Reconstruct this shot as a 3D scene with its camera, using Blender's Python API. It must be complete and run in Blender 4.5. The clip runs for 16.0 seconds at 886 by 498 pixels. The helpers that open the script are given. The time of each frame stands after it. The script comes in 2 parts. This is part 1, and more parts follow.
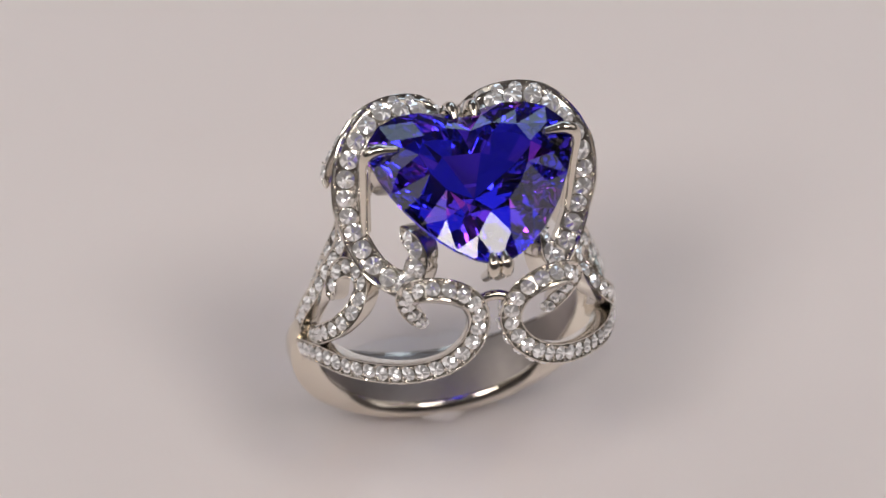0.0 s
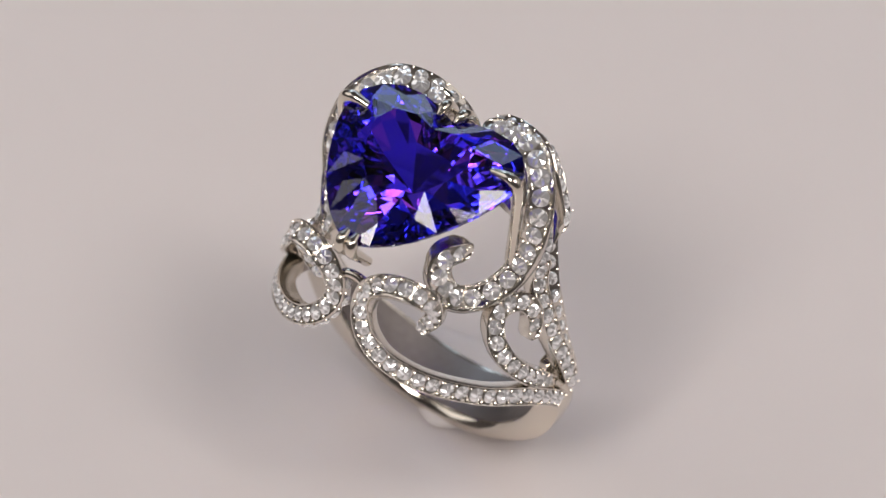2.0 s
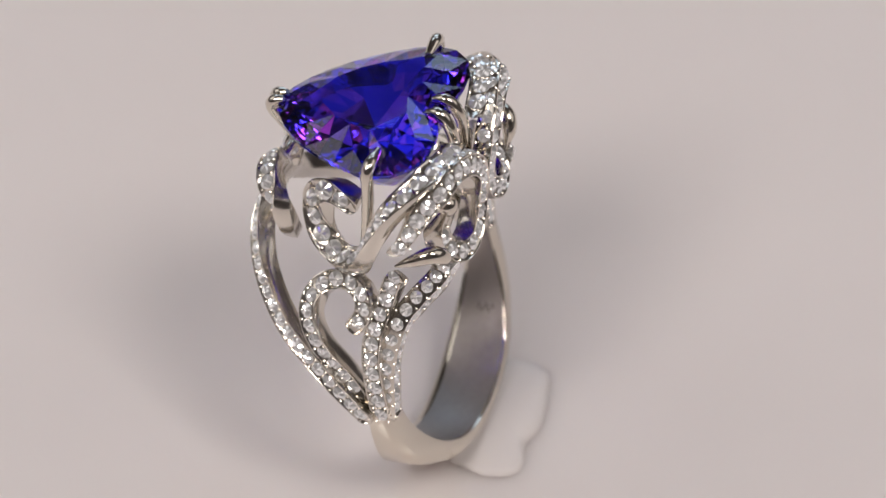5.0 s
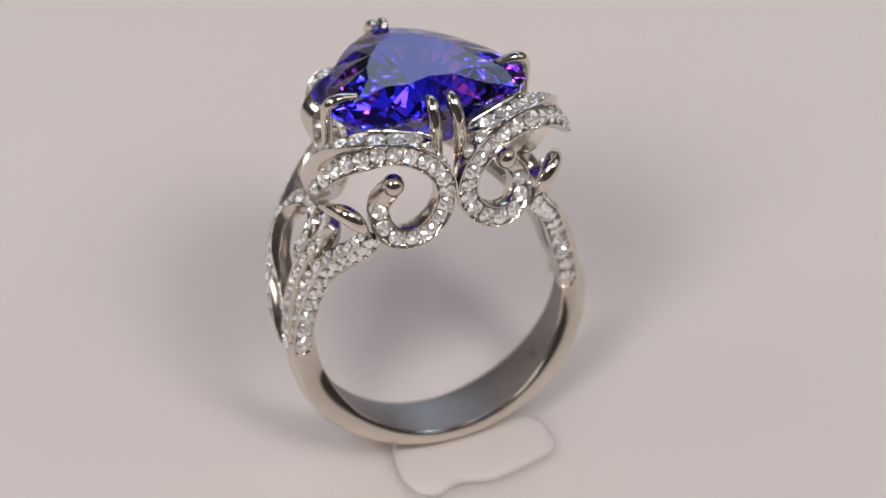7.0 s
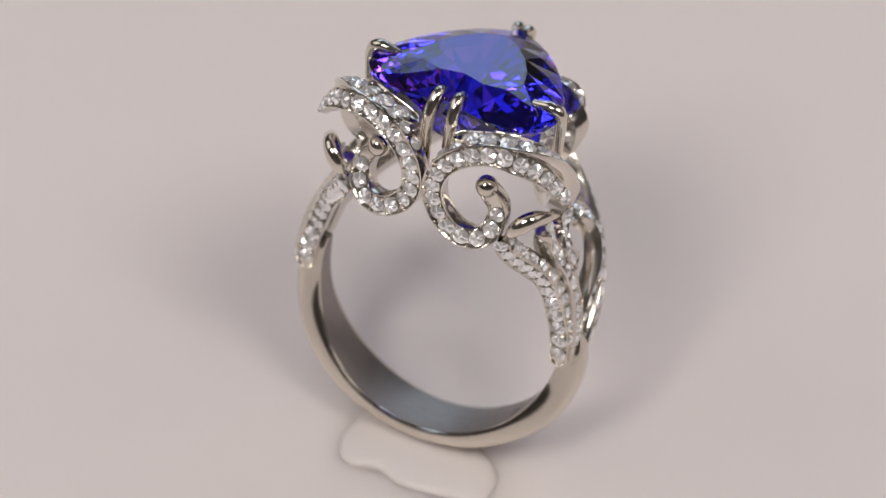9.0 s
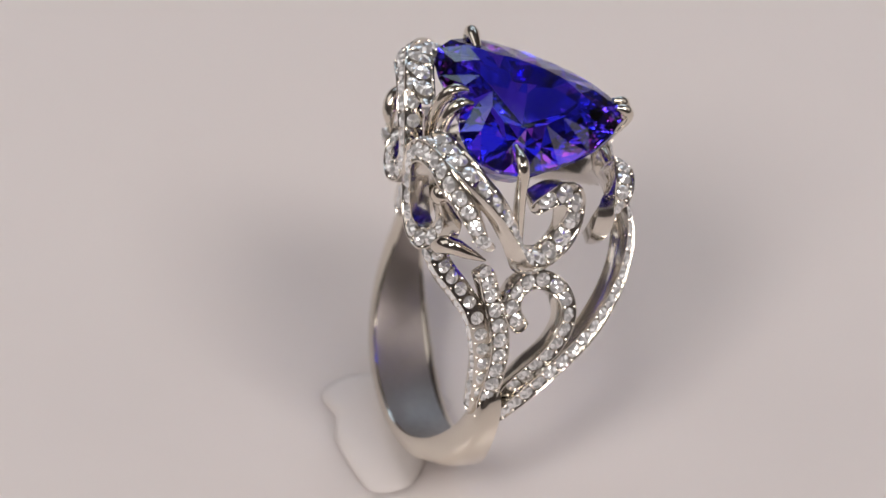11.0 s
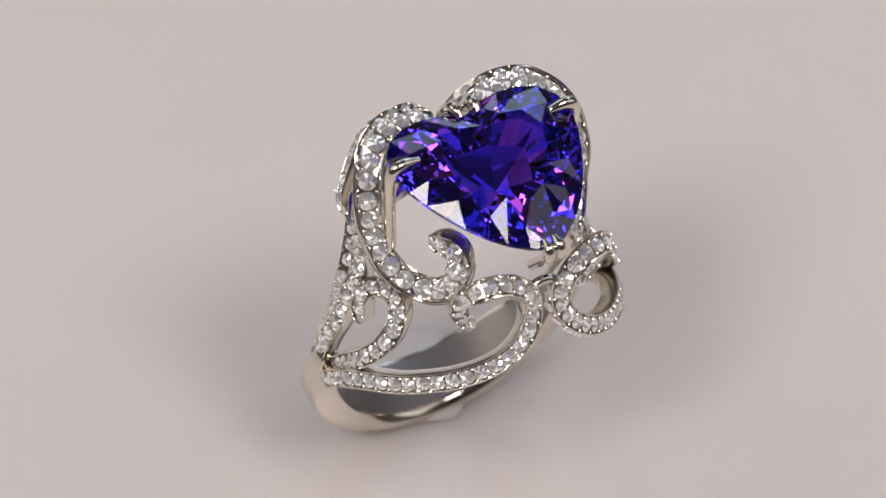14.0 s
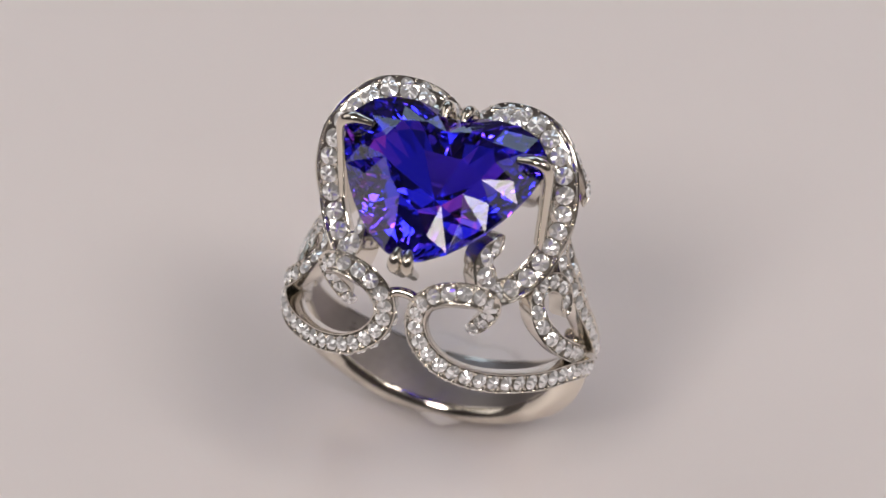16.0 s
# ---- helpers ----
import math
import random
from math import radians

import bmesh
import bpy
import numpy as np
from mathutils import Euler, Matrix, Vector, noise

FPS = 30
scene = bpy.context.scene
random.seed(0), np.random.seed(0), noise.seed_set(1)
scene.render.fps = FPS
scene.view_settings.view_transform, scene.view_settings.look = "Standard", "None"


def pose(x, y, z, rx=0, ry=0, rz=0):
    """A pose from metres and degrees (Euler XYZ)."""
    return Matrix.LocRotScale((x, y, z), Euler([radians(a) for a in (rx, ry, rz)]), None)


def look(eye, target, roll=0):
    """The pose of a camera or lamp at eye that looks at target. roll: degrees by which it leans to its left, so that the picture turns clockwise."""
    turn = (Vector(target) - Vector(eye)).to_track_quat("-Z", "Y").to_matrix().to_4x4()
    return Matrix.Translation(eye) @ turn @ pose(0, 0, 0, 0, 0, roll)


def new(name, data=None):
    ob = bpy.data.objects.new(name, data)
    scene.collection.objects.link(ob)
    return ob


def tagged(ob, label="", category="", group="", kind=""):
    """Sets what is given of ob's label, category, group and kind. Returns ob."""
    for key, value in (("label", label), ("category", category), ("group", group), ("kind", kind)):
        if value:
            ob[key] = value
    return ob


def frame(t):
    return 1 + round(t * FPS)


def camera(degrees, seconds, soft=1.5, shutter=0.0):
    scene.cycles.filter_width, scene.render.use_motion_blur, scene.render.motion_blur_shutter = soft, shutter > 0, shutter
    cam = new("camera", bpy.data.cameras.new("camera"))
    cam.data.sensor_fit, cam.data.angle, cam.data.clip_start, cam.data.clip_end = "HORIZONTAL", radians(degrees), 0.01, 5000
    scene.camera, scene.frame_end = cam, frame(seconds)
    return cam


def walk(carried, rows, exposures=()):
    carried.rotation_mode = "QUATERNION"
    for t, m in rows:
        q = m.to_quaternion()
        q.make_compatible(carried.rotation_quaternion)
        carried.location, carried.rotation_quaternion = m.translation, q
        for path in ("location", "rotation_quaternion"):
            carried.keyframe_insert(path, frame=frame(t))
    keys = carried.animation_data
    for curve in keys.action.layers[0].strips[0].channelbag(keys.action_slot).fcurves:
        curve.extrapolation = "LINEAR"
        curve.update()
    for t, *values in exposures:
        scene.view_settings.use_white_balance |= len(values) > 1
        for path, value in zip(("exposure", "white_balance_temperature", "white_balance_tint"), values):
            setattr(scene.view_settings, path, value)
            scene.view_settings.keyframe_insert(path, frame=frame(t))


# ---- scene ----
# The ring turns on a table before a still camera with a long macro lens.
cam = camera(12.0, 16.0)
TILT, REACH, BASE = radians(44.52), 0.270, 0.0152
EYE = Vector((-0.00007, -REACH * math.cos(TILT), BASE + REACH * math.sin(TILT)))
STILL = look(EYE, (-0.00007, 0, BASE), 3.2)
cam.data.dof.use_dof, cam.data.dof.focus_distance, cam.data.dof.aperture_fstop = True, 0.262, 42.0
walk(cam, [(0.0, STILL), (16.0, STILL)], [(0.0, 0.0), (16.0, 0.0)])

# ---- world and lamps ----
world = bpy.data.worlds.new("room_world")
scene.world = world
world.use_nodes = True
world.node_tree.nodes["Background"].inputs[0].default_value = (0.9, 0.93, 1.0, 1)
world.node_tree.nodes["Background"].inputs[1].default_value = 0.2


def softbox(name, eye, target, size, watts, colour):
    data = bpy.data.lights.new(name, "AREA")
    data.shape, data.size, data.size_y, data.energy, data.color = "RECTANGLE", size[0], size[1], watts, colour
    ob = new(name, data)
    ob.matrix_world = look(eye, target)
    return ob


# Unseen overhead softboxes, added to light the table from the front.
softbox("front_softbox", (-0.9, -1.3, 2.0), (0, 0, 0), (0.7, 0.7), 18.0, (1.0, 0.93, 0.87))
softbox("front_softbox", (0.9, -0.8, 2.1), (0, 0, 0), (0.7, 0.7), 14.0, (1.0, 0.93, 0.87))
# Added fill panels left and right, unseen, to lift the shade round the ring.
softbox("side_fill_panel", (-1.5, 0.1, 1.25), (0, 0, 0), (1.3, 1.3), 5.2, (1.0, 0.95, 0.91))
softbox("side_fill_panel", (1.5, 0.1, 1.25), (0, 0, 0), (1.3, 1.3), 3.9, (1.0, 0.93, 0.89))
# Unseen bluish panels, added behind to give the stone's table its bounded sheen.
softbox("stone_sheen_panel", (0.05, 1.6, 0.68), (0, 0, 0.02), (0.8, 0.55), 2.2, (0.62, 0.80, 1.0))
softbox("stone_sheen_panel", (-0.55, 1.35, 1.25), (0, 0, 0.02), (0.5, 0.6), 1.45, (0.66, 0.82, 1.0))
softbox("stone_sheen_panel", (0.55, 1.35, 1.25), (0, 0, 0.02), (0.5, 0.6), 1.45, (0.66, 0.82, 1.0))
# Tiny strong lamps out of view, added for glints in the gems.
for x, y, z, watts in ((-0.26, -0.34, 0.40, 0.18), (0.30, -0.22, 0.46, 0.15), (-0.05, -0.22, 0.60, 0.18)):
    softbox("sparkle_lamp", (x, y, z), (0, 0, 0), (0.028, 0.028), watts, (1.0, 0.95, 0.92))


# ---- materials ----
def material(name, colour, rough=0.5, metal=0.0, ior=1.5, transmission=0.0):
    m = bpy.data.materials.new(name)
    m.use_nodes = True
    b = m.node_tree.nodes["Principled BSDF"]
    b.inputs["Base Color"].default_value = (*colour, 1)
    b.inputs["Roughness"].default_value = rough
    b.inputs["Metallic"].default_value = metal
    b.inputs["IOR"].default_value = ior
    b.inputs["Transmission Weight"].default_value = transmission
    return m, m.node_tree.nodes, m.node_tree.links, b


def worn_metal(name, colour, rough, scale, relief):
    m, nodes, links, b = material(name, colour, rough, 1.0)
    co = nodes.new("ShaderNodeTexCoord")
    fine = nodes.new("ShaderNodeTexNoise")
    fine.inputs["Scale"].default_value, fine.inputs["Detail"].default_value = scale, 4
    broad = nodes.new("ShaderNodeTexNoise")
    broad.inputs["Scale"].default_value = scale / 12
    mix = nodes.new("ShaderNodeMath")
    mix.operation = "MULTIPLY"
    span = nodes.new("ShaderNodeMapRange")
    span.inputs["To Min"].default_value, span.inputs["To Max"].default_value = rough * 0.6, rough * 2.2
    bump = nodes.new("ShaderNodeBump")
    bump.inputs["Strength"].default_value, bump.inputs["Distance"].default_value = relief, 0.00003
    for n in (fine, broad):
        links.new(co.outputs["Object"], n.inputs["Vector"])
    links.new(fine.outputs["Fac"], mix.inputs[0])
    links.new(broad.outputs["Fac"], mix.inputs[1])
    links.new(mix.outputs[0], span.inputs["Value"])
    links.new(span.outputs[0], b.inputs["Roughness"])
    links.new(fine.outputs["Fac"], bump.inputs["Height"])
    links.new(bump.outputs[0], b.inputs["Normal"])
    return m


GOLD = worn_metal("white_gold", (0.75, 0.71, 0.65), 0.16, 1500, 0.15)
BAND_GOLD = worn_metal("polished_white_gold", (0.74, 0.69, 0.61), 0.09, 900, 0.06)


def diamond():
    m, nodes, links, b = material("diamond", (0.97, 0.97, 0.98), 0.05, 0.0, 2.42, 0.0)
    gloss = nodes.new("ShaderNodeBsdfAnisotropic")
    gloss.inputs["Color"].default_value = (0.97, 0.98, 1.0, 1)
    gloss.inputs["Roughness"].default_value = 0.02
    mix = nodes.new("ShaderNodeMixShader")
    mix.inputs[0].default_value = 0.64
    links.new(b.outputs[0], mix.inputs[1])
    links.new(gloss.outputs[0], mix.inputs[2])
    links.new(mix.outputs[0], nodes["Material Output"].inputs[0])
    return m


DIAMOND = diamond()


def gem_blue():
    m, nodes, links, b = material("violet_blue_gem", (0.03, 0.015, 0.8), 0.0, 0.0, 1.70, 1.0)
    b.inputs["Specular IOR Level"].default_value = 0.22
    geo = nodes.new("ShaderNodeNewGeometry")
    # Pink-violet flashes of light painted as random facet tints in the base colour.
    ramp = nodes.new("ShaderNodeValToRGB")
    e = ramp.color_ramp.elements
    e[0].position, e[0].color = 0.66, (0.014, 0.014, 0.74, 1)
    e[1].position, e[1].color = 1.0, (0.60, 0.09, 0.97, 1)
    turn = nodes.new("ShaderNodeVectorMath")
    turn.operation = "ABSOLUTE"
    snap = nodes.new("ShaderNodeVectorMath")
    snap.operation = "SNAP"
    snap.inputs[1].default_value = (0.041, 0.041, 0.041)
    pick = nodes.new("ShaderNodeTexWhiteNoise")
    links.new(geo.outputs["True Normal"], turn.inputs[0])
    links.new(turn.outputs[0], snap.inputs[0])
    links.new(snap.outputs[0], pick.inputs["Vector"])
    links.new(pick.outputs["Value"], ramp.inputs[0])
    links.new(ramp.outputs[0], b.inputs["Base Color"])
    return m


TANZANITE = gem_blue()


def table_white():
    m, nodes, links, b = material("white_acrylic", (0.80, 0.77, 0.76), 0.30)
    co = nodes.new("ShaderNodeTexCoord")
    broad = nodes.new("ShaderNodeTexNoise")
    broad.inputs["Scale"].default_value, broad.inputs["Detail"].default_value = 9, 3
    ramp = nodes.new("ShaderNodeValToRGB")
    ramp.color_ramp.elements[0].color = (0.77, 0.71, 0.70, 1)
    ramp.color_ramp.elements[1].color = (0.82, 0.76, 0.75, 1)
    links.new(co.outputs["Object"], broad.inputs["Vector"])
    links.new(broad.outputs["Fac"], ramp.inputs[0])
    links.new(ramp.outputs[0], b.inputs["Base Color"])
    b.inputs["Subsurface Weight"].default_value = 0.8
    b.inputs["Subsurface Radius"].default_value = (1.0, 1.0, 1.0)
    b.inputs["Subsurface Scale"].default_value = 0.005
    return m


TABLE = table_white()
PUTTY = material("clear_putty", (0.80, 0.745, 0.735), 0.35, 0.0, 1.35, 0.08)[0]
# For the shank's inner face: darker and rougher than the outer white gold.
DARK_SATIN = worn_metal("dark_satin_white_gold", (0.42, 0.38, 0.36), 0.45, 1800, 0.2)
ENGRAVED = material("engraved_metal", (0.25, 0.23, 0.21), 0.5, 0.8)[0]
WALL = material("room_paint", (0.20, 0.185, 0.185), 0.8)[0]
MM = 0.001


# ---- helpers for parts ----
def part(name, bm, mat, parent, label="", smooth=False):
    me = bpy.data.meshes.new(name)
    bmesh.ops.recalc_face_normals(bm, faces=bm.faces)
    bm.to_mesh(me)
    bm.free()
    me.materials.append(mat)
    if smooth:
        me.shade_smooth()
        me.set_sharp_from_angle(angle=radians(38))
    ob = new(name, me)
    ob.parent = parent
    return tagged(ob, label)


def box(bm, lo, hi):
    v = [bm.verts.new((x, y, z)) for x in (lo[0], hi[0]) for y in (lo[1], hi[1]) for z in (lo[2], hi[2])]
    for f in ((0, 1, 3, 2), (4, 6, 7, 5), (0, 4, 5, 1), (2, 3, 7, 6), (0, 2, 6, 4), (1, 5, 7, 3)):
        bm.faces.new([v[i] for i in f])


def spline(ctrl, n):
    c = [Vector(p) for p in ctrl]
    e = [2 * c[0] - c[1], *c, 2 * c[-1] - c[-2]]
    out = []
    for k in range(n + 1):
        u = k / n * (len(c) - 1)
        i = min(int(u), len(c) - 2)
        f = u - i
        a, b, d, g = e[i : i + 4]
        out.append(0.5 * (2 * b + (d - a) * f + (2 * a - 5 * b + 4 * d - g) * f**2 + (3 * b - a - 3 * d + g) * f**3))
    return out


def even(path, extra, step):
    """Points at even steps of a path, with extra values carried along."""
    run = [0.0]
    for a, b in zip(path, path[1:]):
        run.append(run[-1] + (b - a).length)
    n = max(2, round(run[-1] / step))
    out, j = [], 0
    for k in range(n + 1):
        s = run[-1] * k / n
        while j < len(run) - 2 and run[j + 1] < s:
            j += 1
        f = (s - run[j]) / max(run[j + 1] - run[j], 1e-9)
        out.append((path[j].lerp(path[j + 1], f), extra[j].lerp(extra[j + 1], f), s / run[-1]))
    return out


def framed(path):
    """Adds tangent, normal and side to each point of an even path."""
    out = []
    for k, (p, n, u) in enumerate(path):
        t = (path[min(k + 1, len(path) - 1)][0] - path[max(k - 1, 0)][0]).normalized()
        n = (n - t * n.dot(t)).normalized()
        out.append((p, t, n, t.cross(n), u))
    return out


def brilliant():
    bm = bmesh.new()

    def ring(r, z, n, turn=0.0):
        return [bm.verts.new((r * math.cos(math.tau * (k + turn) / n), r * math.sin(math.tau * (k + turn) / n), z)) for k in range(n)]

    table, girdle = ring(0.36, 0.33, 8), ring(1.0, 0.02, 16)
    for k, v in enumerate(table):
        v.co.z += (0.10, -0.09, 0.05, -0.12)[k % 4]
    crown = bm.verts.new((0, 0, 0.36))
    star = ring(0.70, 0.24, 8, 0.5)
    for k, v in enumerate(star):
        v.co.z += (-0.12, 0.09, -0.04, 0.12)[k % 4]
    tip = bm.verts.new((0, 0, -0.8))
    for k in range(8):
        m = (k + 1) % 8
        bm.faces.new((crown, table[k], table[m]))
        bm.faces.new((table[k], star[k], table[m]))
        bm.faces.new((table[m], star[k], girdle[2 * m]))
        bm.faces.new((table[m], girdle[2 * m], star[m]))
        bm.faces.new((star[k], girdle[2 * k], girdle[2 * k + 1]))
        bm.faces.new((star[k], girdle[2 * k + 1], girdle[2 * m]))
        bm.faces.new((tip, girdle[2 * k + 1], girdle[2 * k]))
        bm.faces.new((tip, girdle[2 * m], girdle[2 * k + 1]))
    bmesh.ops.recalc_face_normals(bm, faces=bm.faces)
    me = bpy.data.meshes.new("diamond")
    bm.to_mesh(me)
    bm.free()
    me.materials.append(DIAMOND)
    return me


GEM = brilliant()


def set_gem(parent, p, n, t, r):
    ob = new("diamond", GEM)
    ob.parent = parent
    side = t.cross(n)
    m = Matrix((t, -side, n)).transposed().to_4x4()
    spin = Matrix.Rotation(random.uniform(0, 1.0), 4, "Z")
    tip = Matrix.Rotation(random.uniform(-0.10, 0.10), 4, "X") @ Matrix.Rotation(random.uniform(-0.10, 0.10), 4, "Y")
    ob.matrix_basis = Matrix.Translation(p * MM) @ m @ tip @ spin @ Matrix.Diagonal((r * MM, r * MM, r * MM, 1))


def bead(bm, p, r):
    bmesh.ops.create_icosphere(bm, subdivisions=1, radius=r * MM, matrix=Matrix.Translation(p * MM))


def band(ring, ctrl, faces, width, depth, gem_r, sides=(1, -1), gems=(0.0, 1.0), taper=(1.0, 1.0), name="scroll_band", step=None, wall=None):
    """A ribbon of white gold with two raised rails and a row of diamonds set between them. faces: the way its
    set side looks, along the run. One band for each mirrored side."""
    for s in sides:
        flip = Matrix.Diagonal((s, 1, 1))
        path = [flip @ p for p in spline(ctrl, 160)]
        ways = [flip @ p for p in spline(faces, 160)]
        bm = bmesh.new()
        rows = []
        wide, thin = width if isinstance(width, tuple) else (width, width)
        w = (wide + thin) / 4
        first, last = depth if isinstance(depth, tuple) else (depth, depth)
        h = (first + last) / 2
        length = sum((q - p).length for p, q in zip(path, path[1:]))
        for p, t, n, b, u in framed(even(path, ways, 0.22)):
            k = taper[0] + (1 - taper[0]) * min(1, u / 0.16) if u < 0.5 else taper[1] + (1 - taper[1]) * min(1, (1 - u) / 0.16)
            end = min(1.0, (min(u, 1 - u) * length + 0.006) / (0.75 * w))
            k *= math.sqrt(1 - (1 - end) ** 2)
            h = first + (last - first) * u
            w = (wide + (thin - wide) * min(1, 2 * u)) / 2
            prof = [(-w * 0.72, -h), (-w * 0.97, -h * 0.6), (-w, 0.0), (-w * 0.97, 0.10), (-w * 0.87, 0.11), (-w * 0.80, 0.02), (-w * 0.6, -0.10)]
            prof += [(-x, y) for x, y in reversed(prof)]
            rows.append([bm.verts.new((p + b * (x * k) + n * (y * k)) * MM) for x, y in prof])
        m = len(rows[0])
        for r0, r1 in zip(rows, rows[1:]):
            for j in range(m):
                bm.faces.new((r0[j], r0[(j + 1) % m], r1[(j + 1) % m], r1[j]))
        bm.faces.new(rows[0])
        bm.faces.new(list(reversed(rows[-1])))
        ob = part(name, bm, GOLD, ring, "", True)
        beads = bmesh.new()
        for p, t, n, b, u in framed(even(path, ways, step or gem_r * 2.06)):
            w = (wide + (thin - wide) * min(1, 2 * u)) / 2
            if gems[0] <= u <= gems[1]:
                set_gem(ob, p + n * 0.0, n, t, gem_r * random.uniform(0.95, 1.03))
                for q in (-1, 1):
                    bead(beads, p + t * gem_r * 1.0 + b * (q * w * 0.62) + n * 0.05, 0.09)
            if wall and wall[0] <= u <= wall[1]:
                h = first + (last - first) * u
                q = 1 if b.dot(p - flip @ wall[2]) > 0 else -1
                set_gem(ob, p + b * (q * w) - n * h * 0.42, b * q, t, gem_r * 0.85)
                for z in (0.02, 0.85):
                    bead(beads, p + t * gem_r + b * (q * (w - 0.01)) - n * h * z, 0.09)
        if beads.verts:
            tagged(part("bead_setting", beads, GOLD, ob, "", True), kind="stuff")
        else:
            beads.free()


def wire(name, ring, ctrl, radii, label="", n=40, sides=10, closed=False):
    """A round drawn wire with a rounded end."""
    pts = spline(ctrl, n)
    rad = [x.x for x in spline([(r, 0, 0) for r in radii], n)]
    bm = bmesh.new()
    rows = []
    up = Vector((0.3, 1, 0.2))
    for k, p in enumerate(pts):
        t = (pts[min(k + 1, n)] - pts[max(k - 1, 0)]).normalized()
        a = (up - t * up.dot(t)).normalized()
        b = t.cross(a)
        rows.append([bm.verts.new((p + (a * math.cos(math.tau * j / sides) + b * math.sin(math.tau * j / sides)) * rad[k]) * MM) for j in range(sides)])
    for r0, r1 in zip(rows, rows[1:]):
        for j in range(sides):
            bm.faces.new((r0[j], r0[(j + 1) % sides], r1[(j + 1) % sides], r1[j]))
    bm.faces.new(rows[0])
    bm.faces.new(rows[-1])
    return part(name, bm, BAND_GOLD, ring, label, True)


# ---- the room ----
def room():
    bm = bmesh.new()
    box(bm, (-2.5, -2.5, -0.03), (2.5, 2.5, 0.0))
    tagged(part("table_top", bm, TABLE, None), "smooth white acrylic table top under the ring", "table top", kind="structure")
    # Walls and ceiling are unseen, added dark for dark reflections in the metal.
    for name, lo, hi in (
        ("wall_north", (-2.5, 2.5, -0.03), (2.5, 2.6, 2.6)),
        ("wall_south", (-2.5, -2.6, -0.03), (2.5, -2.5, 2.6)),
        ("wall_east", (2.5, -2.6, -0.03), (2.6, 2.6, 2.6)),
        ("wall_west", (-2.6, -2.6, -0.03), (-2.5, 2.6, 2.6)),
        ("ceiling", (-2.6, -2.6, 2.6), (2.6, 2.6, 2.7)),
    ):
        bm = bmesh.new()
        box(bm, lo, hi)
        tagged(part(name, bm, WALL, None), "unseen plain grey painted room surface", "wall", kind="structure")


# ---- the ring ----
STONE_AT = Vector((0, -4.85, 10.97))
LEAN = radians(13)
STONE_UP = Vector((0, -math.sin(LEAN), math.cos(LEAN)))
STONE_V = Vector((0, math.cos(LEAN), math.sin(LEAN)))
HALF_HEART = [(0, -6.6), (1.3, -6.05), (2.95, -4.75), (4.55, -2.65), (5.75, -0.3), (6.4, 1.8), (6.15, 3.4), (5.15, 4.5), (3.6, 5.0), (1.8, 4.9), (0, 4.25)]


def on_stone(x, v, h=0.0):
    return STONE_AT + Vector((1, 0, 0)) * x + STONE_V * v + STONE_UP * h


def heart(n):
    half = even([Vector((x, v, 0)) for x, v, _ in spline([(x, v, 0) for x, v in HALF_HEART], 200)], [Vector()] * 201, 0.01)
    pick = [half[round(k * (len(half) - 1) / n)][0] for k in range(n + 1)]
    return [(p.x, p.y) for p in pick] + [(-p.x, p.y) for p in reversed(pick[1:-1])]


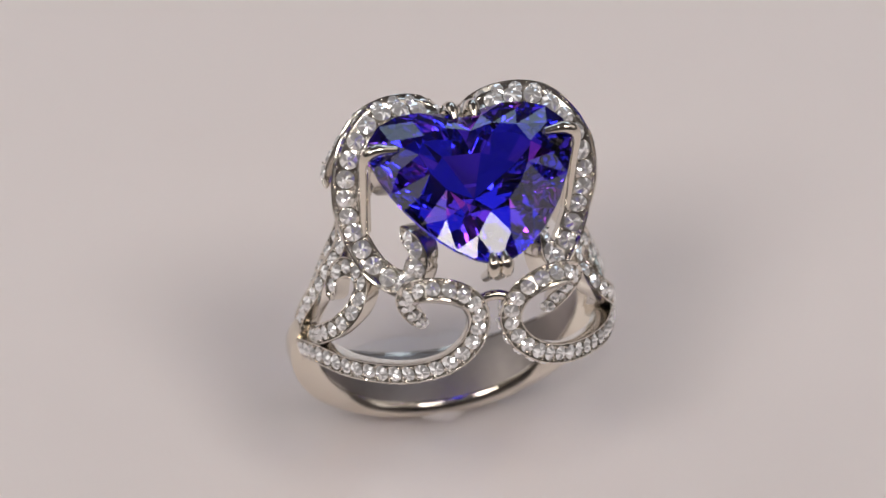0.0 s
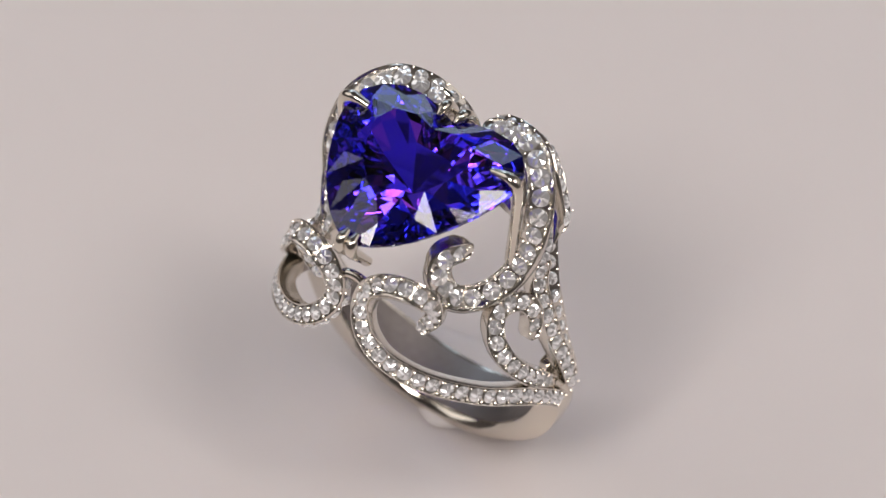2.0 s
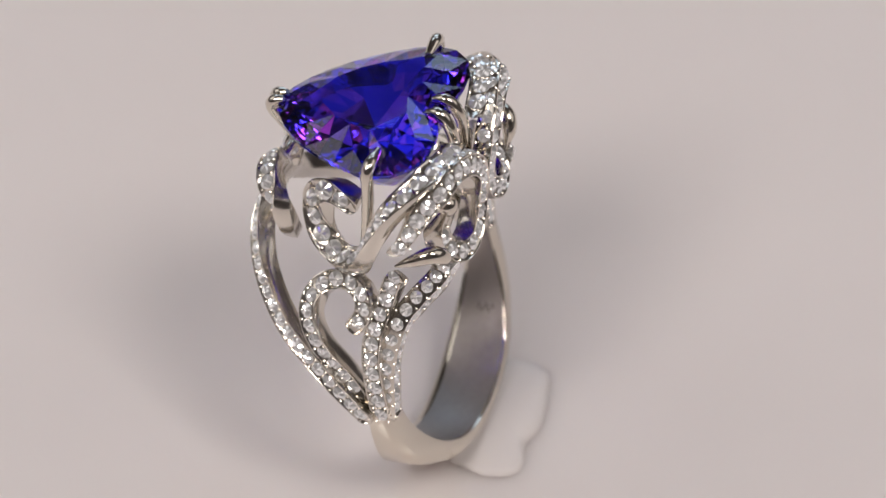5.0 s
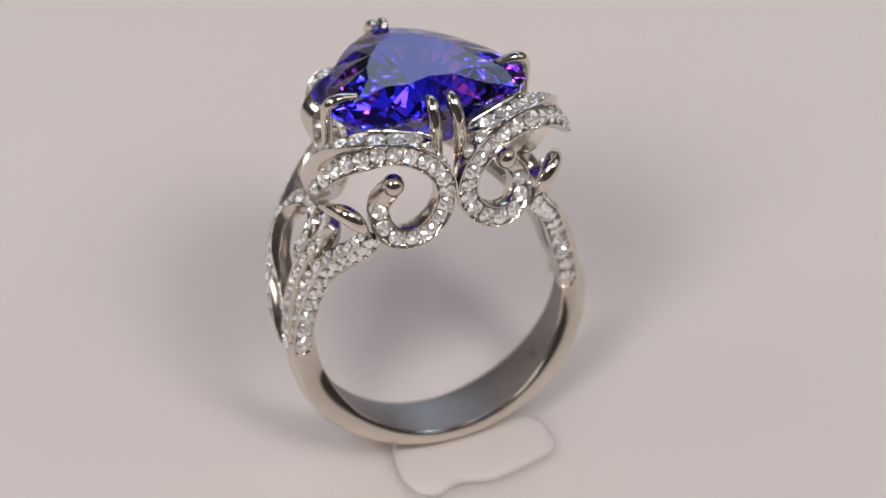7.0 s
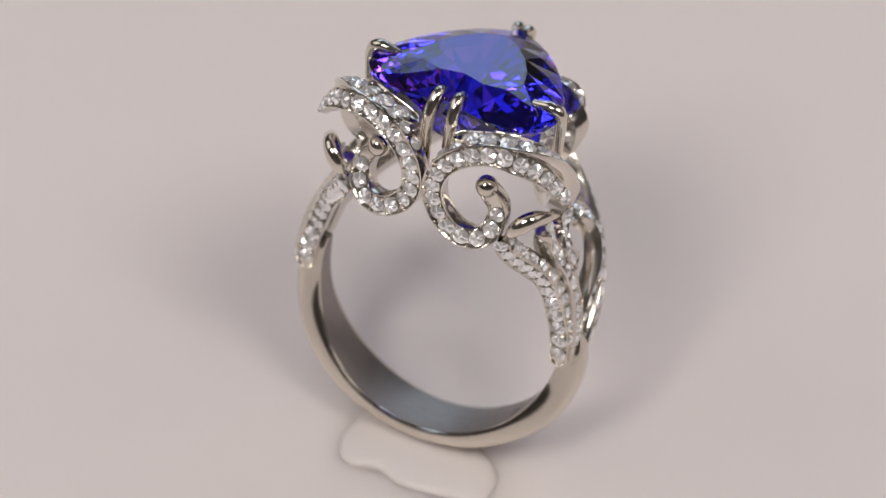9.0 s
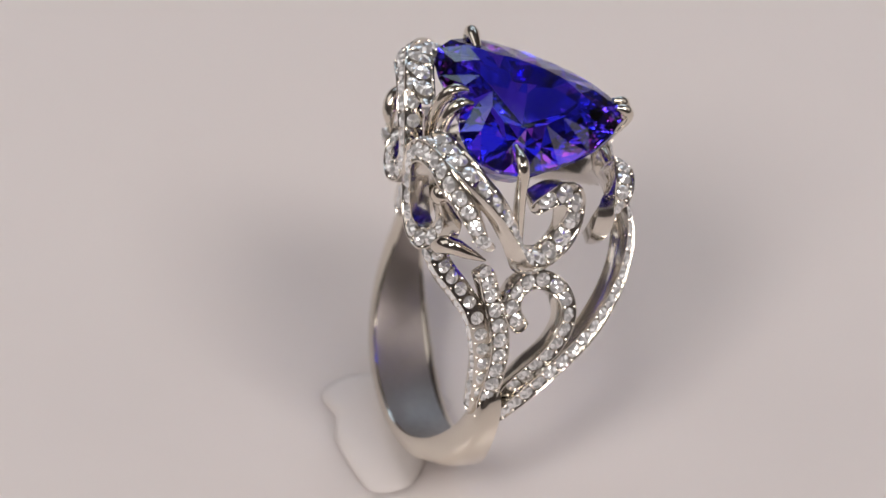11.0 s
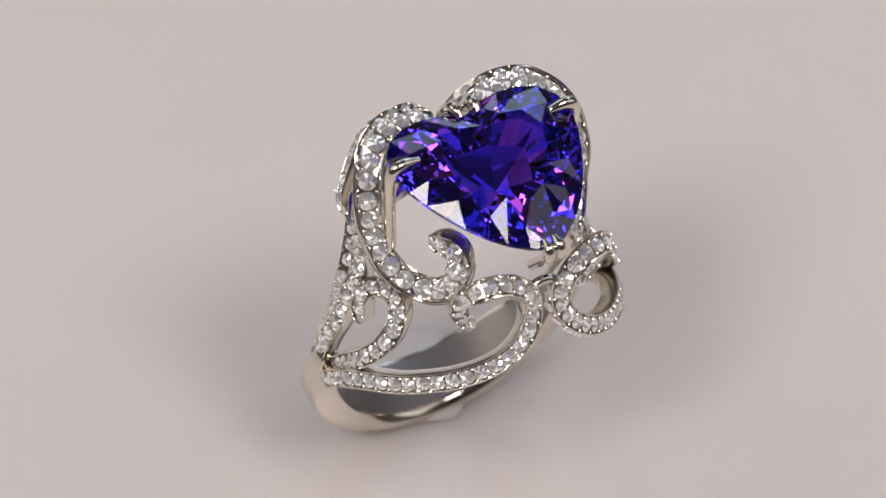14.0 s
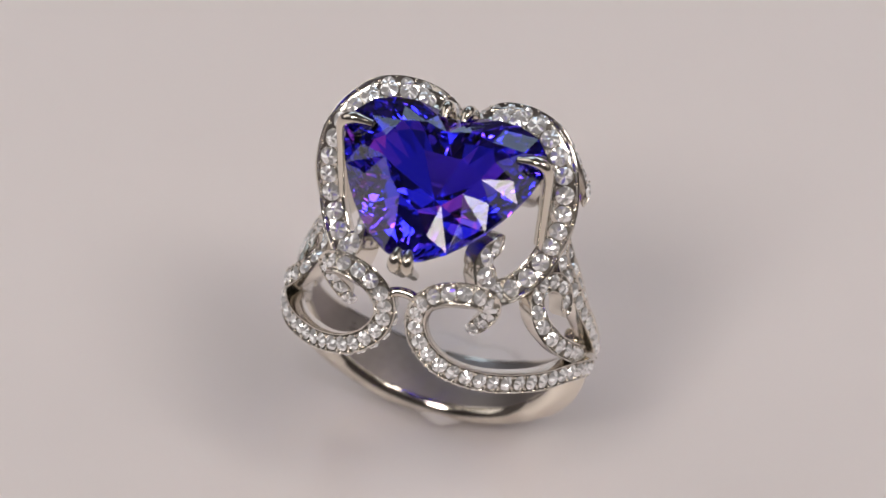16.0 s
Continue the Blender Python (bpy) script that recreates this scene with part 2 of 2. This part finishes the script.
def centre_stone(ring):
    bm = bmesh.new()
    full = heart(28)
    cx, cv = 0.0, 0.3

    def level(scale, h, odd):
        return [bm.verts.new(on_stone(cx + (x - cx) * scale, cv + (v - cv) * scale, h) * MM) for k, (x, v) in enumerate(full) if k % 4 == (2 if odd else 0)]

    def fine_level(scale, h, odd):
        size = len(full)
        pick = [full[(k + odd) % size] for k in range(0, size, 2)]
        return [bm.verts.new(on_stone(cx + (x - cx) * scale, cv + (v - cv) * scale, h + random.uniform(-0.1, 0.1)) * MM) for x, v in pick]

    girdle = [bm.verts.new(on_stone(x, v, 0.12) * MM) for k, (x, v) in enumerate(full) if k % 2 == 0]
    under = [bm.verts.new(on_stone(x, v, -0.12) * MM) for k, (x, v) in enumerate(full) if k % 2 == 0]
    n = len(girdle)
    table = level(0.55, 1.3, False)
    crown = level(0.80, 0.78, True)
    m = len(table)
    bm.faces.new(table)
    for k in range(m):
        j = (k + 1) % m
        bm.faces.new((table[k], crown[k], table[j]))
        bm.faces.new((table[j], crown[k], girdle[(2 * k + 2) % n]))
        bm.faces.new((table[j], girdle[(2 * k + 2) % n], crown[j]))
        bm.faces.new((crown[k], girdle[2 * k], girdle[2 * k + 1]))
        bm.faces.new((crown[k], girdle[2 * k + 1], girdle[(2 * k + 2) % n]))
    for k in range(n):
        j = (k + 1) % n
        bm.faces.new((girdle[k], girdle[j], under[j], under[k]))
    # the pavilion: rows of small staggered facets down to a short keel
    rows = [under]
    for scale, h, odd in ((0.84, -1.3, True), (0.66, -2.55, False), (0.46, -3.7, True)):
        rows.append(fine_level(scale, h, odd))
    for i in range(len(rows) - 1):
        up, down = rows[i], rows[i + 1]
        for k in range(n):
            j = (k + 1) % n
            if i % 2 == 0:
                bm.faces.new((up[j], up[k], down[k]))
                bm.faces.new((up[j], down[k], down[j]))
            else:
                bm.faces.new((up[k], down[k], down[j]))
                bm.faces.new((up[k], down[j], up[j]))
    last = rows[-1]
    for k in range(0, n, 4):
        for j in (1, 2, 3):
            last[k + j].co = last[k].co.lerp(last[(k + 4) % n].co, j / 4)
    keel = bm.verts.new(on_stone(cx, cv - 0.6, -5.5) * MM)
    for k in range(0, n, 4):
        bm.faces.new((keel, *(last[(k + j) % n] for j in (4, 3, 2, 1, 0))))
    bmesh.ops.recalc_face_normals(bm, faces=bm.faces)
    me = bpy.data.meshes.new("heart_stone")
    bm.to_mesh(me)
    bm.free()
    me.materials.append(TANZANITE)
    ob = new("heart_stone", me)
    ob.parent = ring
    tagged(ob, "faceted heart-cut violet-blue gemstone")


SHANK_AT, SHANK_LEAN, SHANK_R = Vector((-0.45, -0.46, -5.17)), radians(14.4), 8.66


def shank(ring):
    axis = Vector((0, math.cos(SHANK_LEAN), math.sin(SHANK_LEAN)))
    up = Vector((0, -math.sin(SHANK_LEAN), math.cos(SHANK_LEAN)))
    bm = bmesh.new()
    rows = []
    n = 110
    for k in range(n + 1):
        a = radians(-190 + 200 * k / n)
        out = Vector((1, 0, 0)) * math.cos(a) + up * math.sin(a)
        high = max(0.0, 1.0 + math.sin(a))
        low = max(0.0, (-math.sin(a) - 0.1) / 0.9)
        low = low * low * (3 - 2 * low)
        w = 1.1 + 0.95 * low
        back = 0.75 + 1.3 * low
        flare = 0.45 * low
        th = 1.2 + 0.75 * min(1.0, 2.4 * high) - 0.6 * max(0.0, high - 0.6)
        blunt = min(1.0, min(k, n - k) / 14)
        round_end = 0.35 + 0.65 * math.sqrt(1 - (1 - blunt) ** 2)
        w, back = w * round_end, back * round_end
        th *= round_end
        prof = [(-w + 0.22, 0.0), (back - 0.22, 0.0), (back - 0.05, 0.06), (back, 0.2), (back, 0.52 * th), (back * 0.86, 0.83 * th), (back * 0.5, 0.97 * th), (0, th), (-w * 0.5, 0.97 * th), (-w - 0.4 * flare, 0.92 * th), (-w - flare, 0.66 * th), (-w - 0.84 * flare, 0.3), (-w - 0.2 * flare, 0.06)]
        rows.append([bm.verts.new((SHANK_AT + axis * x + out * (SHANK_R + y)) * MM) for x, y in prof])
    m = len(rows[0])
    for r0, r1 in zip(rows, rows[1:]):
        for j in range(m):
            f = bm.faces.new((r0[j], r0[(j + 1) % m], r1[(j + 1) % m], r1[j]))
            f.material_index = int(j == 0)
    bm.faces.new(rows[0])
    bm.faces.new(list(reversed(rows[-1])))
    ob = part("shank", bm, BAND_GOLD, ring, "plain polished white gold shank", True)
    ob.data.materials.append(DARK_SATIN)
    marks = bmesh.new()
    for k, (off, tall) in enumerate(((-0.5, 0.5), (-0.25, 0.35), (0.0, 0.5), (0.22, 0.5), (0.5, 0.35))):
        a = radians(-138 + 1.2 * (k % 2))
        out = Vector((1, 0, 0)) * math.cos(a) + up * math.sin(a)
        along = -Vector((1, 0, 0)) * math.sin(a) + up * math.cos(a)
        p = SHANK_AT + out * (SHANK_R - 0.004) + axis * (0.2 + off)
        quad = [p + axis * x * 0.07 + along * y * tall / 2 for x, y in ((-1, -1), (1, -1), (1, 1), (-1, 1))]
        low = [marks.verts.new(q * MM) for q in quad]
        high = [marks.verts.new((q - out * 0.012) * MM) for q in quad]
        marks.faces.new(high)
        for j in range(4):
            marks.faces.new((low[j], low[(j + 1) % 4], high[(j + 1) % 4], high[j]))
    part("hallmark", marks, ENGRAVED, ob, "tiny stamped maker bars")


HALO = [(1.2, 1.15, 11.25), (4.35, 0.8, 11.95), (6.2, -0.1, 11.4), (7.35, -1.4, 9.95), (7.65, -2.5, 7.6), (7.1, -3.21, 5.3), (6.29, -4.38, 3.98), (5.37, -5.58, 3.63), (4.77, -6.66, 4.27), (4.37, -7.29, 5.5), (4.13, -7.31, 6.59), (4.14, -6.28, 6.97), (4.57, -4.3, 6.37)]
HALO_FACE = [(0, -0.15, 1), (0.05, -0.3, 0.95), (0.25, -0.3, 0.92), (0.5, -0.35, 0.8), (0.65, -0.55, 0.45), (0.6, -0.75, 0.2)]
BACK = [(8.55, -0.9, 7.6), (8.6, -0.26, 8.1), (8.3, 0.15, 8.8), (7.3, 0.8, 10.3), (6.05, 1.6, 11.3), (4.32, 2.0, 11.6), (2.43, 2.42, 10.9), (1.08, 2.66, 9.35), (0.71, 2.7, 7.47), (1.28, 2.82, 5.88), (2.53, 2.98, 4.96), (3.91, 2.7, 4.88), (4.68, 2.1, 5.6), (4.68, 1.56, 6.81), (3.84, 1.75, 8.31)]
BACK_FACE = [(0.95, 0.1, 0.4), (0.8, 0.5, 0.4), (0.3, 0.85, 0.4), (0, 0.95, 0.3), (0, 0.95, 0.3), (0.1, 0.95, 0.3)]
FRONT = [(4.0, -8.8, 2.7), (5.0, -9.05, 4.35), (5.3, -9.8, 6.2), (4.35, -10.4, 7.3), (2.6, -10.8, 7.2), (1.32, -11.05, 6.1), (1.02, -11.2, 4.35), (1.78, -11.6, 2.83), (3.4, -11.45, 1.37), (5.67, -10.2, -0.1), (8.1, -7.75, -1.6), (9.65, -4.75, -3.1), (10.15, -2.55, -4.7), (9.95, -1.05, -6.4)]
FRONT_FACE = [(0.2, -0.8, 0.5), (0.25, -0.75, 0.55), (0.2, -0.5, 0.8), (0.0, -0.45, 0.85), (-0.2, -0.75, 0.5), (0.1, -0.92, 0.3), (0.35, -0.85, 0.35), (0.55, -0.75, 0.35), (0.7, -0.6, 0.35), (0.85, -0.45, 0.25), (0.95, -0.3, 0.1)]
SHOULDER = [(9.65, -1.7, -4.6), (9.5, -2.9, -3.3), (9.45, -4.87, -1.15), (8.65, -5.97, 0.5), (7.68, -5.88, 1.7), (7.07, -4.97, 2.5), (7.11, -3.8, 2.75), (7.65, -2.75, 2.4), (8.25, -2.4, 1.4), (8.58, -3.1, -0.1)]
REAR = [(7.5, -0.7, 4.6), (7.6, -1.1, 2.7), (8.5, -1.42, 1.0), (9.25, -1.43, -0.86), (9.8, -0.96, -2.75), (10.1, -0.3, -5.1)]
REAR_INNER = [(5.6, 2.6, 4.9), (6.15, 2.1, 3.7), (7.0, 1.1, 2.2), (7.8, 0.35, 0.7), (8.6, 0.1, -1.8), (9.15, 0.35, -4.0), (9.25, 0.5, -5.9)]
LEAF = [(5.6, 2.2, 5.2), (6.3, 2.1, 6.3), (7.0, 1.5, 6.9), (7.6, 0.5, 6.6), (8.0, -0.5, 6.1)]


def build_ring():
    ring = new("ring")
    tagged(ring, "white gold scroll ring with diamonds and violet-blue heart gem", "ring")
    shank(ring)
    centre_stone(ring)
    band(ring, HALO, HALO_FACE, (2.1, 1.7), (0.45, 1.6), 0.60, taper=(0.6, 0.8), gems=(0.02, 0.965))
    band(ring, BACK, BACK_FACE, 1.45, (0.8, 1.5), 0.52, taper=(0.4, 0.75), gems=(0.03, 0.92), wall=(0.2, 0.5, Vector((3.2, 2.5, 8.0))))
    band(ring, FRONT, FRONT_FACE, (1.5, 1.32), (1.15, 1.2), 0.49, taper=(0.7, 0.95), gems=(0.0, 0.99), wall=(0.30, 0.6, Vector((3.2, -9.8, 3.8))))
    band(ring, SHOULDER, [(0.95, -0.3, 0.2), (0.8, -0.5, 0.4), (0.85, -0.4, 0.4), (0.95, -0.2, 0.3)], 1.3, 1.1, 0.485, taper=(0.9, 0.9), gems=(0.02, 0.97))
    band(ring, REAR, [(0.8, -0.2, 0.6), (0.95, -0.15, 0.2), (0.98, 0, 0.0)], 1.3, 1.1, 0.49)
    band(ring, REAR_INNER, [(-0.1, 0.85, 0.5), (-0.15, 0.85, 0.5), (0.0, 0.9, 0.4)], 1.3, 1.2, 0.51, wall=(0.0, 0.9, Vector((0, 0, -2.0))))
    wire("bridge", ring, [(-1.2, -10.6, 5.7), (-0.4, -10.4, 6.0), (0.4, -10.4, 6.0), (1.2, -10.6, 5.7)], [0.36, 0.33, 0.33, 0.36], "polished bridge between the two front scrolls")
    for s in (1, -1):
        wire("prong", ring, [(s * 6.45, -2.9, 5.6), (s * 6.6, -2.9, 9.6), (s * 6.62, -3.0, 11.7), (s * 6.0, -3.0, 12.3), (s * 4.7, -3.0, 12.2)], [0.40, 0.38, 0.40, 0.42, 0.26])
        wire("prong", ring, [(s * 0.75, 1.1, 7.8), (s * 0.78, 0.7, 10.8), (s * 0.75, 0.2, 12.05), (s * 0.68, -0.5, 12.65), (s * 0.62, -1.3, 12.5)], [0.40, 0.42, 0.44, 0.42, 0.2])
        wire("prong", ring, [(s * 0.36, -9.7, 7.0), (s * 0.40, -10.8, 8.35), (s * 0.42, -11.5, 9.25), (s * 0.38, -11.4, 9.8), (s * 0.34, -10.8, 10.1)], [0.34, 0.38, 0.42, 0.42, 0.22])
        tip = bmesh.new()
        bmesh.ops.create_uvsphere(tip, u_segments=16, v_segments=10, radius=0.74 * MM, matrix=Matrix.Translation(Vector((s * 3.79, 1.3, 8.2)) * MM))
        part("scroll_tip", tip, BAND_GOLD, ring, "polished round end of a scroll", True)
        wire("leaf", ring, [(s * x, y, z) for x, y, z in LEAF], [0.1, 0.50, 0.58, 0.40, 0.08], "pointed polished white gold leaf")
    return ring


def putty():
    """The flattened blob of clear putty on which the ring stands; its place is in the ring's turning space."""
    outline = [(3.9, 4.9), (3.3, 6.4), (2.1, 7.1), (0.3, 6.6), (-1.6, 7.1), (-4.6, 6.6), (-6.6, 5.9), (-7.0, 4.2), (-6.2, 2.6), (-3.0, 0.6), (-0.6, -1.0), (1.0, -0.8), (3.2, 1.8)]
    pts = spline([(x, y, 0) for x, y in outline + outline[:1]], 78)[:-1]
    mid = Vector((-1.5, 3.6, 0))
    bm = bmesh.new()
    rows = []
    for k, h in ((1.0, 0.0), (0.985, 0.12), (0.95, 0.26), (0.88, 0.4), (0.76, 0.5), (0.55, 0.55)):
        rows.append([bm.verts.new((mid + (p - mid) * k + Vector((0, 0, h + 0.06 * noise.noise(p * 0.6) * (h > 0)))) * MM) for p in pts])
    for r0, r1 in zip(rows, rows[1:]):
        for j in range(len(pts)):
            bm.faces.new((r0[j], r0[(j + 1) % len(pts)], r1[(j + 1) % len(pts)], r1[j]))
    bm.faces.new(rows[-1])
    bm.faces.new(list(reversed(rows[0])))
    ob = part("putty", bm, PUTTY, None, "", True)
    return tagged(ob, "flattened clear putty blob holding the ring upright", "putty")


# ---- what turns ----
def motions(ring, blob):
    for thing, x, z in ((ring, 0.00051, BASE), (blob, 0.00051, 0.0001)):
        walk(thing, [(k * 0.5, Matrix.Rotation(radians(15.0 - 24.41 * k * 0.5), 4, "Z") @ Matrix.Translation((x, 0, z))) for k in range(33)])


room()
BLOB = putty()
RING = build_ring()
motions(RING, BLOB)
